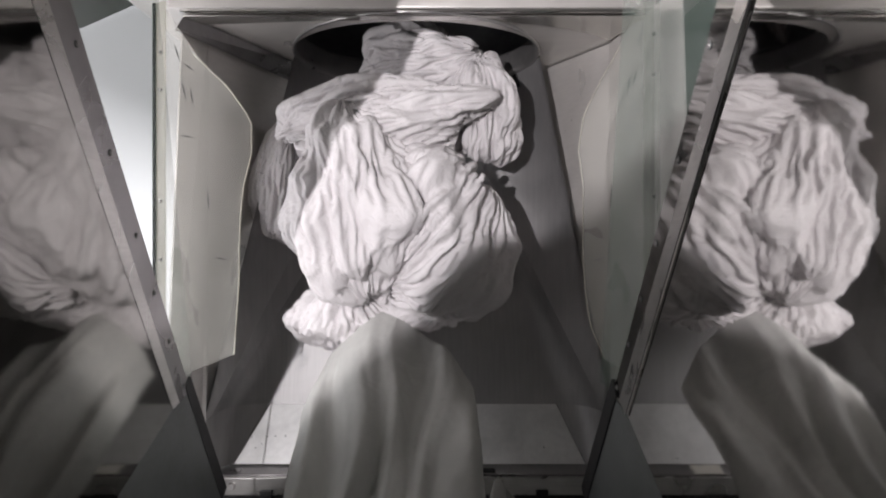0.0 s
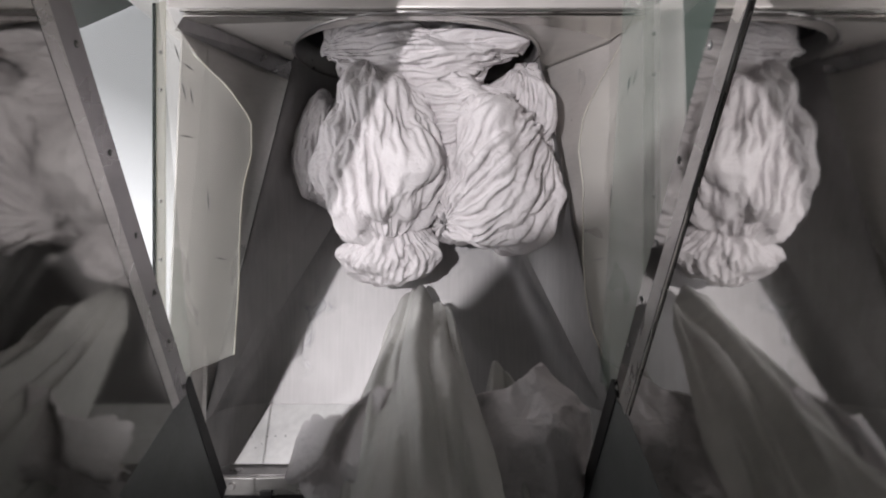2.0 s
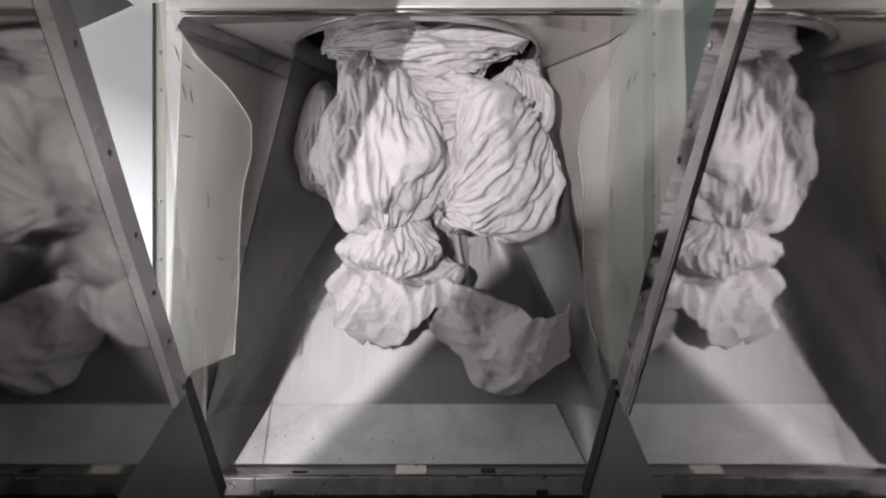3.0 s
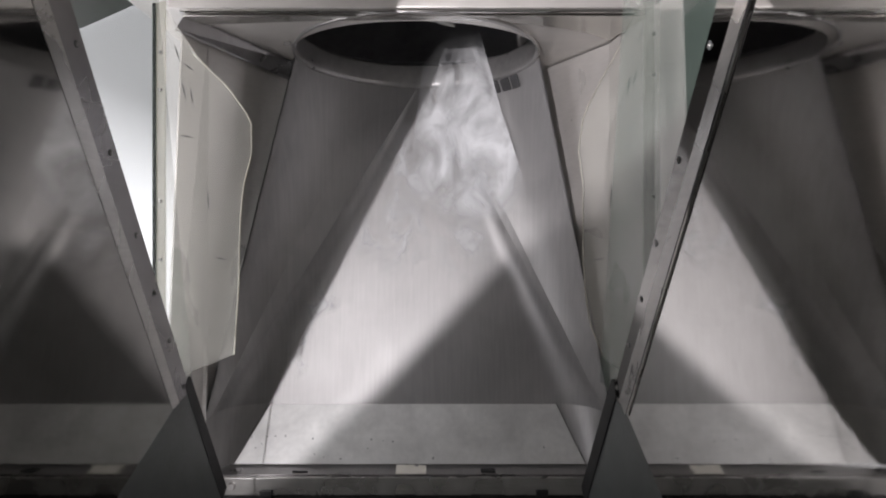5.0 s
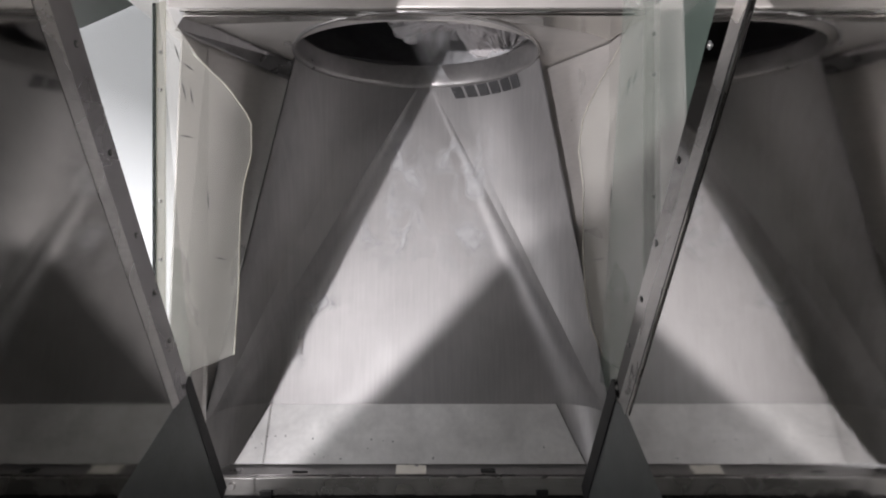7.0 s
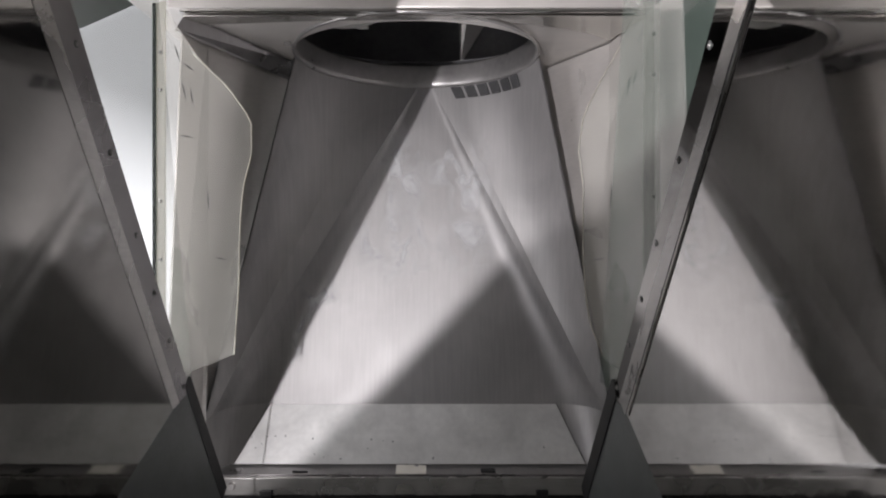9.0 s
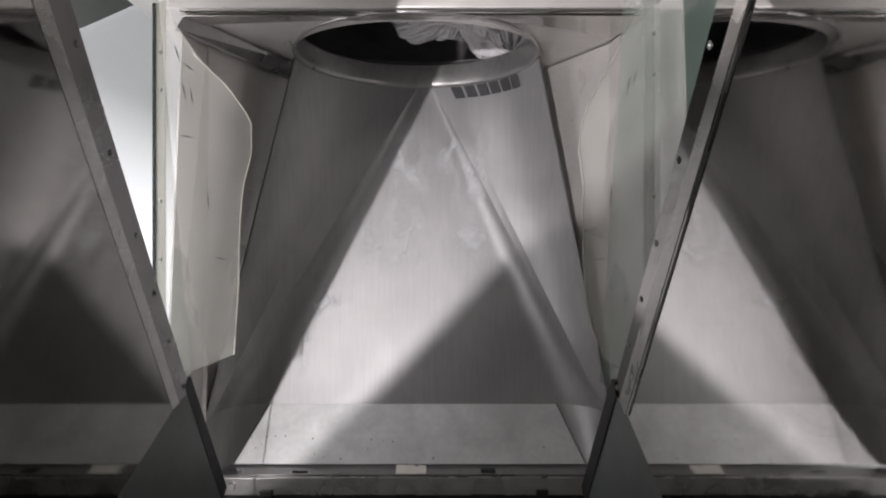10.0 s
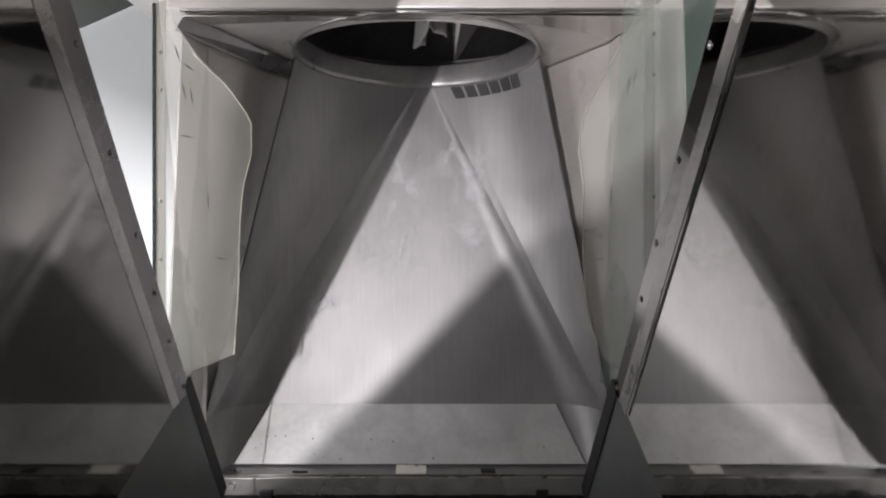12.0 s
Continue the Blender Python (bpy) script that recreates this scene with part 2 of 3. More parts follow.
def build_hopper():
    hop = tagged(empty("loading_hopper", TILT), "brushed stainless steel washer loading hopper with clear side flaps", "hopper")
    # chute: a square-to-round transition of a flat floor, two folded seams and two half cones, ruled from end to end
    near, m = near_profile(201), 24
    def panel(name, t0, t1, a0, a1, k, label):
        rows = []
        for j in range(m + 1):
            s = j / m
            y = -0.462 + (YC + 0.462) * s
            row = []
            for i in range(k + 1):
                u = i / k
                f = (t0 + (t1 - t0) * u) * 200
                c = min(int(f), 199)
                p, q = near[c], near[c + 1]
                x, z = p[0] + (q[0] - p[0]) * (f - c), p[1] + (q[1] - p[1]) * (f - c)
                a = radians(a0 + (a1 - a0) * u)
                dent = 0.002 * noise.noise((x * 5, y * 4, 3.1)) * math.sin(math.pi * s)
                row.append((x + (XC + RC * math.cos(a) - x) * s, y, z + (ZC + RC * math.sin(a) - z) * s + dent))
            rows.append(row)
        bm = bmesh.new(); grid(bm, rows)
        thick(part(name, bm, STEEL, hop, label, True), 0.004, 1).modifiers[0].use_rim = False
    panel("chute_side", 0.0, 0.06, 180, 246, 24, "curved brushed steel chute side, worn and streaked")
    panel("chute_seam", 0.06, 0.125, 246, 269, 14, "")
    panel("chute_floor", 0.125, 0.865, 269, 275.5, 50, "flat brushed steel chute floor, scuffed and damp")
    panel("chute_seam", 0.865, 0.905, 275.5, 282, 8, "")
    panel("chute_side", 0.905, 1.0, 282, 360, 30, "curved brushed steel chute side, worn and streaked")
    # upper tray
    bm = bmesh.new()
    sheet(bm, [(-0.513, -0.462, -1.884), (0.336, -0.462, -1.884), (0.404, -0.612, -1.80), (-0.594, -0.612, -1.80)], 0.004, (0, 0.5, 1))
    part("tray", bm, TRAY_PAINT, hop, "pale flat steel tray above the chute")
    for first, step, xb, xo in ((0, 1, -0.597, -0.640), (200, -1, 0.407, 0.455)):
        side = [near[first + step * i] for i in range(0, 61, 4)]
        rows = []
        for j in range(9):
            k = j / 8
            row = []
            for i, (x, z) in enumerate(side):
                u = i / 15
                ex, ez = xo + (xb - xo) * (0.35 * u + 0.65 * u ** 4), -1.70 - 0.103 * (0.6 * u + 0.4 * u ** 0.5)
                row.append((x + (ex - x) * k, -0.462 - 0.15 * k, z + (ez - z) * k))
            rows.append(row)
        bm = bmesh.new(); grid(bm, rows)
        part("tray_side", bm, STEEL, hop, "", True)
    bm = bmesh.new(); box(bm, -0.66, 0.47, -0.634, -0.616, -1.83, -1.728, 0.002)
    part("lip", bm, RAIL_STEEL, hop, "upright steel lip with slots")
    bm = bmesh.new(); box(bm, -0.66, 0.47, -0.668, -0.620, -1.727, -1.715, 0.003)
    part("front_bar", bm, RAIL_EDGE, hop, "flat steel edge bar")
    # label plate and small holes of the lip; the holes are black plates, their shade put into colour
    bm = bmesh.new()
    sheet(bm, [(-0.130, -0.6145, -1.727), (-0.046, -0.6145, -1.727), (-0.046, -0.604, -1.763), (-0.066, -0.603, -1.766), (-0.072, -0.606, -1.758), (-0.082, -0.603, -1.766), (-0.130, -0.603, -1.766)], 0.0012, (0, 1, 0.5))
    part("label_plate", bm, LABEL, hop, "blank cream label plate")
    for x, w, h in ((-0.395, 0.042, 0.010), (0.125, 0.040, 0.028)):
        bm = bmesh.new(); box(bm, x - w / 2, x + w / 2, -0.6155, -0.6135, -1.742 - h, -1.742)
        part("slot", bm, BLACK_RUBBER, hop)
    for x in (-0.478, 0.268):
        bm = bmesh.new(); box(bm, x - 0.016, x + 0.016, -0.668, -0.652, -1.716, -1.703, 0.002)
        part("clip", bm, BLACK_RUBBER, hop)
    for x in (-0.573,):
        bm = bmesh.new(); screw(bm, (x, -0.643, -1.712), (0, 0, 1), 0.012)
        part("bolt", bm, BOLT, hop)
    rng = random.Random(9)
    for i in range(16):
        k = rng.random()
        x, r = rng.uniform(-0.56, 0.36), rng.uniform(0.0012, 0.003)
        bm = bmesh.new()
        bmesh.ops.create_circle(bm, cap_ends=True, segments=7, radius=r, matrix=Matrix.Translation((x, -0.605 + 0.07 * k, -1.7985 - 0.0395 * k)) @ Matrix.Rotation(radians(-29), 4, "X"))
        part("speck", bm, DARK_PAINT, hop)
    # end wall with the arched cut for the inlet
    k = 40
    bm = bmesh.new()
    arch = [(XC + RC * math.cos(math.pi * i / k), YC, ZC + 0.25 * math.sin(math.pi * i / k)) for i in range(k + 1)]
    outer = [(0.33, YC, -1.97), (0.47, YC, -1.66), (0.52, YC, -1.44), (-0.614, YC, -1.44), (-0.55, YC, -1.66), (-0.456, YC, -1.97)]
    sheet(bm, [(XC + RC, YC, -1.97)] + arch + [(XC - RC, YC, -1.97)] + outer[::-1], 0.005, (0, 1, 0))
    part("end_wall", bm, SIDE_STEEL, hop, "steel end wall with an arched cut")
    bm = bmesh.new(); box(bm, -0.62, 0.48, YC - 0.004, YC + 0.35, -1.435, -1.425, 0.003)
    part("top_flange", bm, SIDE_STEEL, hop)
    bm = bmesh.new()
    k = 48
    ring = [(XC + 0.42 * math.cos(2 * math.pi * i / k), ZC + 0.42 * math.sin(2 * math.pi * i / k)) for i in range(k)]
    frame_pts = []
    for x, z in ring:
        f = 0.72 / max(abs(x - XC), abs(z - ZC))
        frame_pts.append((XC + (x - XC) * f, ZC + (z - ZC) * f))
    for y in (0.626, 0.634):
        a, b = [bm.verts.new((x, y, z)) for x, z in ring], [bm.verts.new((x, y, z)) for x, z in frame_pts]
        for i in range(k):
            bm.faces.new((a[i], a[(i + 1) % k], b[(i + 1) % k], b[i]))
    part("machine_front", bm, SIDE_STEEL, hop, "steel machine front round the inlet")
    bm = bmesh.new(); box(bm, -0.60, 0.46, YC - 0.010, YC - 0.001, -1.446, -1.436, 0.003)
    part("top_edge", bm, MIRROR_STEEL, hop, "bright folded top edge")
    bm = bmesh.new()
    low = [(-0.598 + 1.03 * i / 16, 0.541, -1.53 + 0.036 * math.sin(math.pi * i / 16) - 0.11 * (i / 16) ** 8) for i in range(17)]
    sheet(bm, low + [(0.470, 0.534, -1.452), (-0.598, 0.534, -1.452)], 0.002, (0, 1, 0))
    part("header_panel", bm, HEADER_STEEL, hop, "polished folded header above the arch")
    # Dark strip laid along the left corner in place of its shade.
    for xa, xb, xc, xd in ((-0.60, -0.425, -0.452, -0.618),):
        bm = bmesh.new()
        sheet(bm, [(xa, 0.542, -1.47), (xb, 0.542, -1.86), (xc, 0.505, -1.92), (xd, 0.505, -1.46)], 0.003, (0, 1, 0))
        part("corner_shade", bm, RAIL_STEEL, hop)
    # side walls of the trough
    for sgn, xn, xf, xm, zm, xnt, xft, zt in ((1, -0.640, -0.456, -0.585, -1.58, -0.66, -0.612, -1.49), (-1, 0.455, 0.300, 0.440, -1.677, 0.52, 0.49, -1.30)):
        bm = bmesh.new()
        sheet(bm, [(xn, -0.62, -1.72), (xn, -0.46, -1.72), (xf, YC - 0.004, -1.93), (xm, YC - 0.004, zm), (xft, YC - 0.004, zt), (xnt, -0.62, zt)], 0.004, (-sgn, 0, 0))
        part("side_wall", bm, SIDE_STEEL, hop, "plain steel side wall")
    # collar of the inlet
    rows = []
    for r, y in ((RC + 0.003, YC - 0.010), (RC - 0.003, YC - 0.012), (RC - 0.006, YC - 0.004), (RC - 0.007, YC + 0.004), (RC - 0.007, YC + 0.054), (RC - 0.004, YC + 0.060)):
        rows.append([(XC + r * math.cos(2 * math.pi * i / 72), y, ZC + r * math.sin(2 * math.pi * i / 72)) for i in range(73)])
    bm = bmesh.new(); grid(bm, rows); bmesh.ops.remove_doubles(bm, verts=bm.verts, dist=1e-5)
    thick(part("inlet_collar", bm, COLLAR_STEEL, hop, "round steel inlet collar", True), 0.003, 0)
    # drain slots before the collar: dark plates, the slots' shade put into their colour
    def cone(a, s):
        f = Vector((XC + RC * math.cos(radians(a)), YC, ZC + RC * math.sin(radians(a))))
        g = Vector((0.455, -0.462, -1.771 + 0.071 * (a - 282) / 78))
        return f + (g - f) * (1 - s) + Vector((XC - f.x, 0, ZC - f.z)).normalized() * 0.004
    for a in (289, 297, 305, 313, 321, 329):
        bm = bmesh.new()
        sheet(bm, [cone(a - 3.1, 0.945), cone(a + 3.1, 0.945), cone(a + 3.1, 0.984), cone(a - 3.1, 0.984)], 0.003, Vector((XC, 0, ZC)) - Vector((cone(a, 1).x, 0, cone(a, 1).z)))
        part("drain_slot", bm, SLOT_SHADE, hop)
    # polished side panels, rails, gussets and windows
    # each rail: foot and top, in (y, z), of its outer edge, its fold and its inner edge
    for sgn, outer, fold, inner, cx in ((1, ((-0.303, -1.195), (0.309, -0.785)), ((-0.299, -1.226), (0.313, -0.823)), ((-0.2835, -1.275), (0.341, -0.8655)), (-0.575, -1.468)),
                                        (-1, ((-0.2886, -1.099), (0.258, -0.655)), ((-0.273, -1.150), (0.272, -0.6906)), ((-0.270, -1.1907), (0.290, -0.7374)), (-0.560, -1.428))):
        def at(y, z, off=0.0):
            return Vector(((XL if sgn > 0 else XR) + sgn * off, y, z))
        inward = Vector((sgn, 0, 0))
        (o0, o1), (f0, f1), (i0, i1) = [(at(*p), at(*q) + (at(*q) - at(*p)) * 0.42) for p, q in (outer, fold, inner)]
        by = outer[0][0] - 0.084
        bm = bmesh.new()
        sheet(bm, [o1, o0, at(by, outer[0][1] + 0.20), at(-0.9, -0.2), at(o1.y, -0.2)], 0.0008, -inward)
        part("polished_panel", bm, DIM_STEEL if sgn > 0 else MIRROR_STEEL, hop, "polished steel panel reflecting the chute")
        bm = bmesh.new()
        sheet(bm, [f0, f1, i1, i0], 0.0008, -inward)
        # The right rail takes the dimmed copy: the dark it reflects is painted in.
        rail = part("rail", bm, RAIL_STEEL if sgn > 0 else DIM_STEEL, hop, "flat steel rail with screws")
        # The fold's lighter face is put into the edge's colour, not another steel.
        bm = bmesh.new()
        lift = inward * (0.0 if sgn > 0 else 0.004)
        sheet(bm, [o0 + lift, o1 + lift, f1, f0], 0.0008, -inward)
        part("rail_edge", bm, RAIL_EDGE, rail, "folded rail edge, coloured lighter as if lit")
        bm = bmesh.new()
        edge = (o0 - f0).normalized() * 0.0022
        sheet(bm, [o0 + lift, o1 + lift, o1 + lift + edge, o0 + lift + edge], 0.0008, -inward)
        part("rail_rim", bm, BLACK_RUBBER if sgn < 0 else RAIL_EDGE, rail)
        for k in (0.03, 0.19, 0.34, 0.50, 0.70, 0.92):
            bm = bmesh.new()
            screw(bm, i0 + (i1 - i0) * k / 1.42 + (f0 - i0) * 0.38 + inward * 0.001, inward, 0.0036)
            head = part("screw", bm, BOLT, rail)
            bm = bmesh.new()
            bmesh.ops.create_cone(bm, cap_ends=True, segments=14, radius1=0.0056, radius2=0.005, depth=0.0008,
                                  matrix=Matrix.Translation(i0 + (i1 - i0) * k / 1.42 + (f0 - i0) * 0.38 + inward * 0.0004) @ Matrix.Rotation(radians(90), 4, "Y"))
            part("washer", bm, DARK_PAINT, head)
        bm = bmesh.new()
        sheet(bm, [i0, i1, at(i1.y, -1.10), at(i0.y, -1.29)], 0.0008, -inward)
        part("side_window", bm, WINDOW, hop, "clear greenish plastic window")
        f3, d = i0, (i1 - i0).normalized()
        c3 = at(*cx)
        bm = bmesh.new()
        sheet(bm, [o0 - d * 0.001, at(by, outer[0][1] + 0.20), at(cx[0] + 0.03, cx[1] + 0.25), c3, i0 - d * 0.001], 0.0008, -inward)
        part("gusset", bm, DARK_PAINT, hop, "dark grey triangular gusset")
        bm = bmesh.new()
        u = (c3 - f3).normalized()
        n = Vector((0, -u.z, u.y))
        if n.y < 0:
            n = -n
        a = f3 + inward * 0.0004 - u * 0.02
        c3 = c3 + inward * 0.0004
        wide = 1.0 if sgn > 0 else 1.7
        sheet(bm, [a - n * 0.014 * wide, a + n * 0.006 - u * 0.012, a + n * 0.016, c3 + n * 0.026, c3 - n * 0.012 * wide], 0.0006 if sgn > 0 else 0.003, inward)
        part("edge_strip", bm, BLACK_RUBBER, hop, "black rubber edge strip")
    # clear flaps on the inside
    for sgn, xh, zh, zf, reach in ((1, -0.532, -1.20, -1.35, (0.0, 0.075, 0.125, 0.125, 0.107, 0.100, 0.098, 0.096, 0.09, 0.085)),
                                   (-1, 0.362, -1.09, -1.30, (0.0, 0.040, 0.075, 0.085, 0.075, 0.075, 0.075, 0.070, 0.06, 0.03))):
        rows = []
        for j in range(31):
            s = j / 30
            w = float(np.interp(s * 9, range(10), reach))
            y = 0.465 - 0.72 * s
            rows.append([(xh + sgn * w * u, y - 0.05 * u * (1 - s) + 0.03 * u * s, zh + (zf - zh) * u ** 0.8 + 0.006 * math.sin(u * 7 + s * 3)) for u in [i / 10 for i in range(11)]])
        bm = bmesh.new(); grid(bm, rows)
        flap = thick(part("flap", bm, PLASTIC, hop, "bent clear plastic flap, scuffed", True), 0.002, 0)
        for u, y, long, turn in ((0.20, 0.38, 0.040, 20), (0.32, 0.36, 0.030, 60), (0.22, 0.31, 0.045, 14), (0.30, 0.30, 0.04, 10), (0.25, 0.22, 0.03, 85), (0.55, 0.10, 0.05, 4), (0.75, -0.02, 0.03, 80)):
            w = float(np.interp((0.465 - y) / 0.72 * 9, range(10), reach))
            c = Vector((xh + sgn * w * u, y, zh + (zf - zh) * u ** 0.8 + 0.012))
            v, h = Vector((sgn * math.sin(radians(turn)) * 0.8, -math.cos(radians(turn)), -0.5 * math.sin(radians(turn)))) * long / 2, Vector((0.0012, 0.0012, 0))
            bm = bmesh.new(); sheet(bm, [c - v, c - h, c + v, c + h], 0.0006, (0, 0, 1))
            part("scuff", bm, DARK_PAINT, flap)
        # Pale tube along the free edge: the edge's highlight as a part.
        edge = bpy.data.curves.new("flap_edge_highlight", "CURVE")
        edge.dimensions, edge.bevel_depth = "3D", 0.0016
        sp = edge.splines.new("POLY")
        sp.points.add(len(rows) - 1)
        for q, row in zip(sp.points, rows):
            q.co = (*row[-1], 1)
        edge.materials.append(LIT_STRIP)
        new("flap_edge_highlight", edge).parent = flap
        bm = bmesh.new(); box(bm, xh - 0.017, xh - 0.0125, -0.16, 0.465, zh, zh + 0.005)
        part("gasket", bm, BLACK_RUBBER if sgn > 0 else PLASTIC, flap)
        for y in (0.37, 0.30, 0.09, -0.02, -0.13):
            bm = bmesh.new(); screw(bm, (xh, y, zh + (0.010 if sgn > 0 else 0.003)), (-0.4 * max(sgn, 0), 0, 1), 0.004)
            part("screw", bm, BOLT, flap)
        bm = bmesh.new()
        # The left strip leans to catch light and show brighter.
        up = 0.014 if sgn > 0 else 0.0
        sheet(bm, [(xh - 0.012, -0.16, zh - 0.002), (xh + 0.012, -0.16, zh - 0.002 + up), (xh + 0.012, 0.465, zh - 0.002 + up), (xh - 0.012, 0.465, zh - 0.002)], 0.003, (0, 0, 1))
        strip = part("hinge_strip", bm, LIT_STRIP if sgn > 0 else PLASTIC, flap, "screw strip coloured white for the light in it" if sgn > 0 else "clear screw strip")
    return hop


def build_outside():
    """Glowing panel standing in for the brightness beside the hopper, conveyor end before the lip."""
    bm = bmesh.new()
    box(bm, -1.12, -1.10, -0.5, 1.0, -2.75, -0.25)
    ob = part("glow_panel", bm, SIDE_GLOW)
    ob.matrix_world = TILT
    tagged(ob, "glowing white panel standing in for the brightness beside the hopper", "window", kind="structure")
    # Grey plate over the panel's corner, outlined to fit the camera's view.
    bm = bmesh.new()
    sheet(bm, [(-1.09, 0.55, -1.60), (-1.09, 0.662, -1.896), (-1.09, 0.851, -2.21), (-1.09, 0.927, -2.40), (-1.09, 1.08, -2.75), (-1.09, 1.2, -2.75), (-1.09, 1.2, -0.8), (-1.09, 0.55, -0.8)], 0.008, (1, 0, 0))
    part("grey_corner", bm, WHITE_WALL, ob, "pale grey plate over the panel's corner")
    bm = bmesh.new()
    box(bm, -0.62, 0.44, -2.2, -0.672, -1.78, -1.705, 0.01)
    ob = part("conveyor_belt", bm, BLACK_RUBBER)
    ob.matrix_world = TILT
    tagged(ob, "black rubber feed conveyor belt before the hopper", "conveyor")


def build_shades():
    """Unseen plates, added over the hopper to cut the lamp's light to a slanting patch."""
    def at(p, z):
        p = Vector(p)
        return LAMP + (p - LAMP) * ((z - LAMP.z) / (p.z - LAMP.z))
    z = 0.06
    a, b = Vector((-0.594, -0.612, -1.80)), Vector((-0.04, 0.535, -2.10))
    p0, p1 = at(a - (b - a) * 0.5, z), at(b + (b - a) * 0.8, z)
    bm = bmesh.new()
    sheet(bm, [p0, p1, p1 + Vector((-2.5, 0, 0)), p0 + Vector((-2.5, 0, 0))], 0.004, (0, 0, 1))
    ob = part("light_blade", bm, DARK_PAINT)
    ob.matrix_world = TILT
    tagged(ob, "unseen dark plate added to shape the lamp's light", "hood", kind="structure")
    z = 0.55
    a, b, c = Vector((-0.41, -0.612, -1.80)), Vector((0.22, -0.01, -1.99)), Vector((0.36, 0.05, -1.9))
    p0, p1, p2 = at(a - (b - a) * 0.3, z), at(b, z), at(c, z)
    bm = bmesh.new()
    sheet(bm, [p0, p1, p2, p2 + Vector((0.9, 0.3, 0)), p0 + Vector((1.6, -0.1, 0))], 0.004, (0, 0, 1))
    ob = part("light_blade", bm, DARK_PAINT)
    ob.matrix_world = TILT
    tagged(ob, "unseen dark plate added to shape the lamp's light", "hood", kind="structure")


# ---------------------------------------------------------------- washer drum
def build_drum():
    drum = tagged(empty("washer_drum", TILT @ pose(XC, 1.0, ZC)), "dark steel washer drum with lifting ribs", "drum")
    r, y0, y1 = 0.60, -0.33, 0.75
    rows = []
    for y, rr in ((y0, 0.50), (y0, r - 0.03), (y0 + 0.03, r), (y1, r), (y1, 0.02)):
        rows.append([(rr * math.cos(2 * math.pi * i / 64), y, rr * math.sin(2 * math.pi * i / 64)) for i in range(65)])
    bm = bmesh.new(); grid(bm, rows); bmesh.ops.remove_doubles(bm, verts=bm.verts, dist=1e-5)
    thick(part("shell", bm, DRUM_STEEL, drum, "", True), 0.004, 0)
    for i in range(3):
        # a lifting rib: a wedge whose tip points at the inlet and whose back runs on as a ridge
        bm = bmesh.new()
        tip = bm.verts.new((0.0, -0.315, -0.597))
        ends = []
        for y in (-0.10, y1 - 0.01):
            ends.append([bm.verts.new(p) for p in ((-0.01, y, -0.598), (0.03, y, -0.49), (0.06, y, -0.487), (0.15, y, -0.578))])
        for p, q in zip(ends[0], ends[0][1:]):
            bm.faces.new((tip, p, q))
        for k in range(3):
            bm.faces.new((ends[0][k], ends[1][k], ends[1][k + 1], ends[0][k + 1]))
        bm.faces.new(ends[1])
        bmesh.ops.rotate(bm, verts=bm.verts, matrix=Matrix.Rotation(radians(120 * i), 3, "Y"))
        part("rib", bm, SIDE_STEEL, drum, "pale steel lifting rib with a pointed tip")
    bm = bmesh.new(); box(bm, -0.45, 0.3, 0.3, 1.2, 0, 0.3, 0.01)
    tagged(part("machine_base", bm, DARK_PAINT), "dark painted machine base under the drum", "machine base", kind="structure")
    return drum


# ---------------------------------------------------------------- laundry
def ridge(v):
    return (1 - abs(noise.noise(v)) * 1.7) ** 2


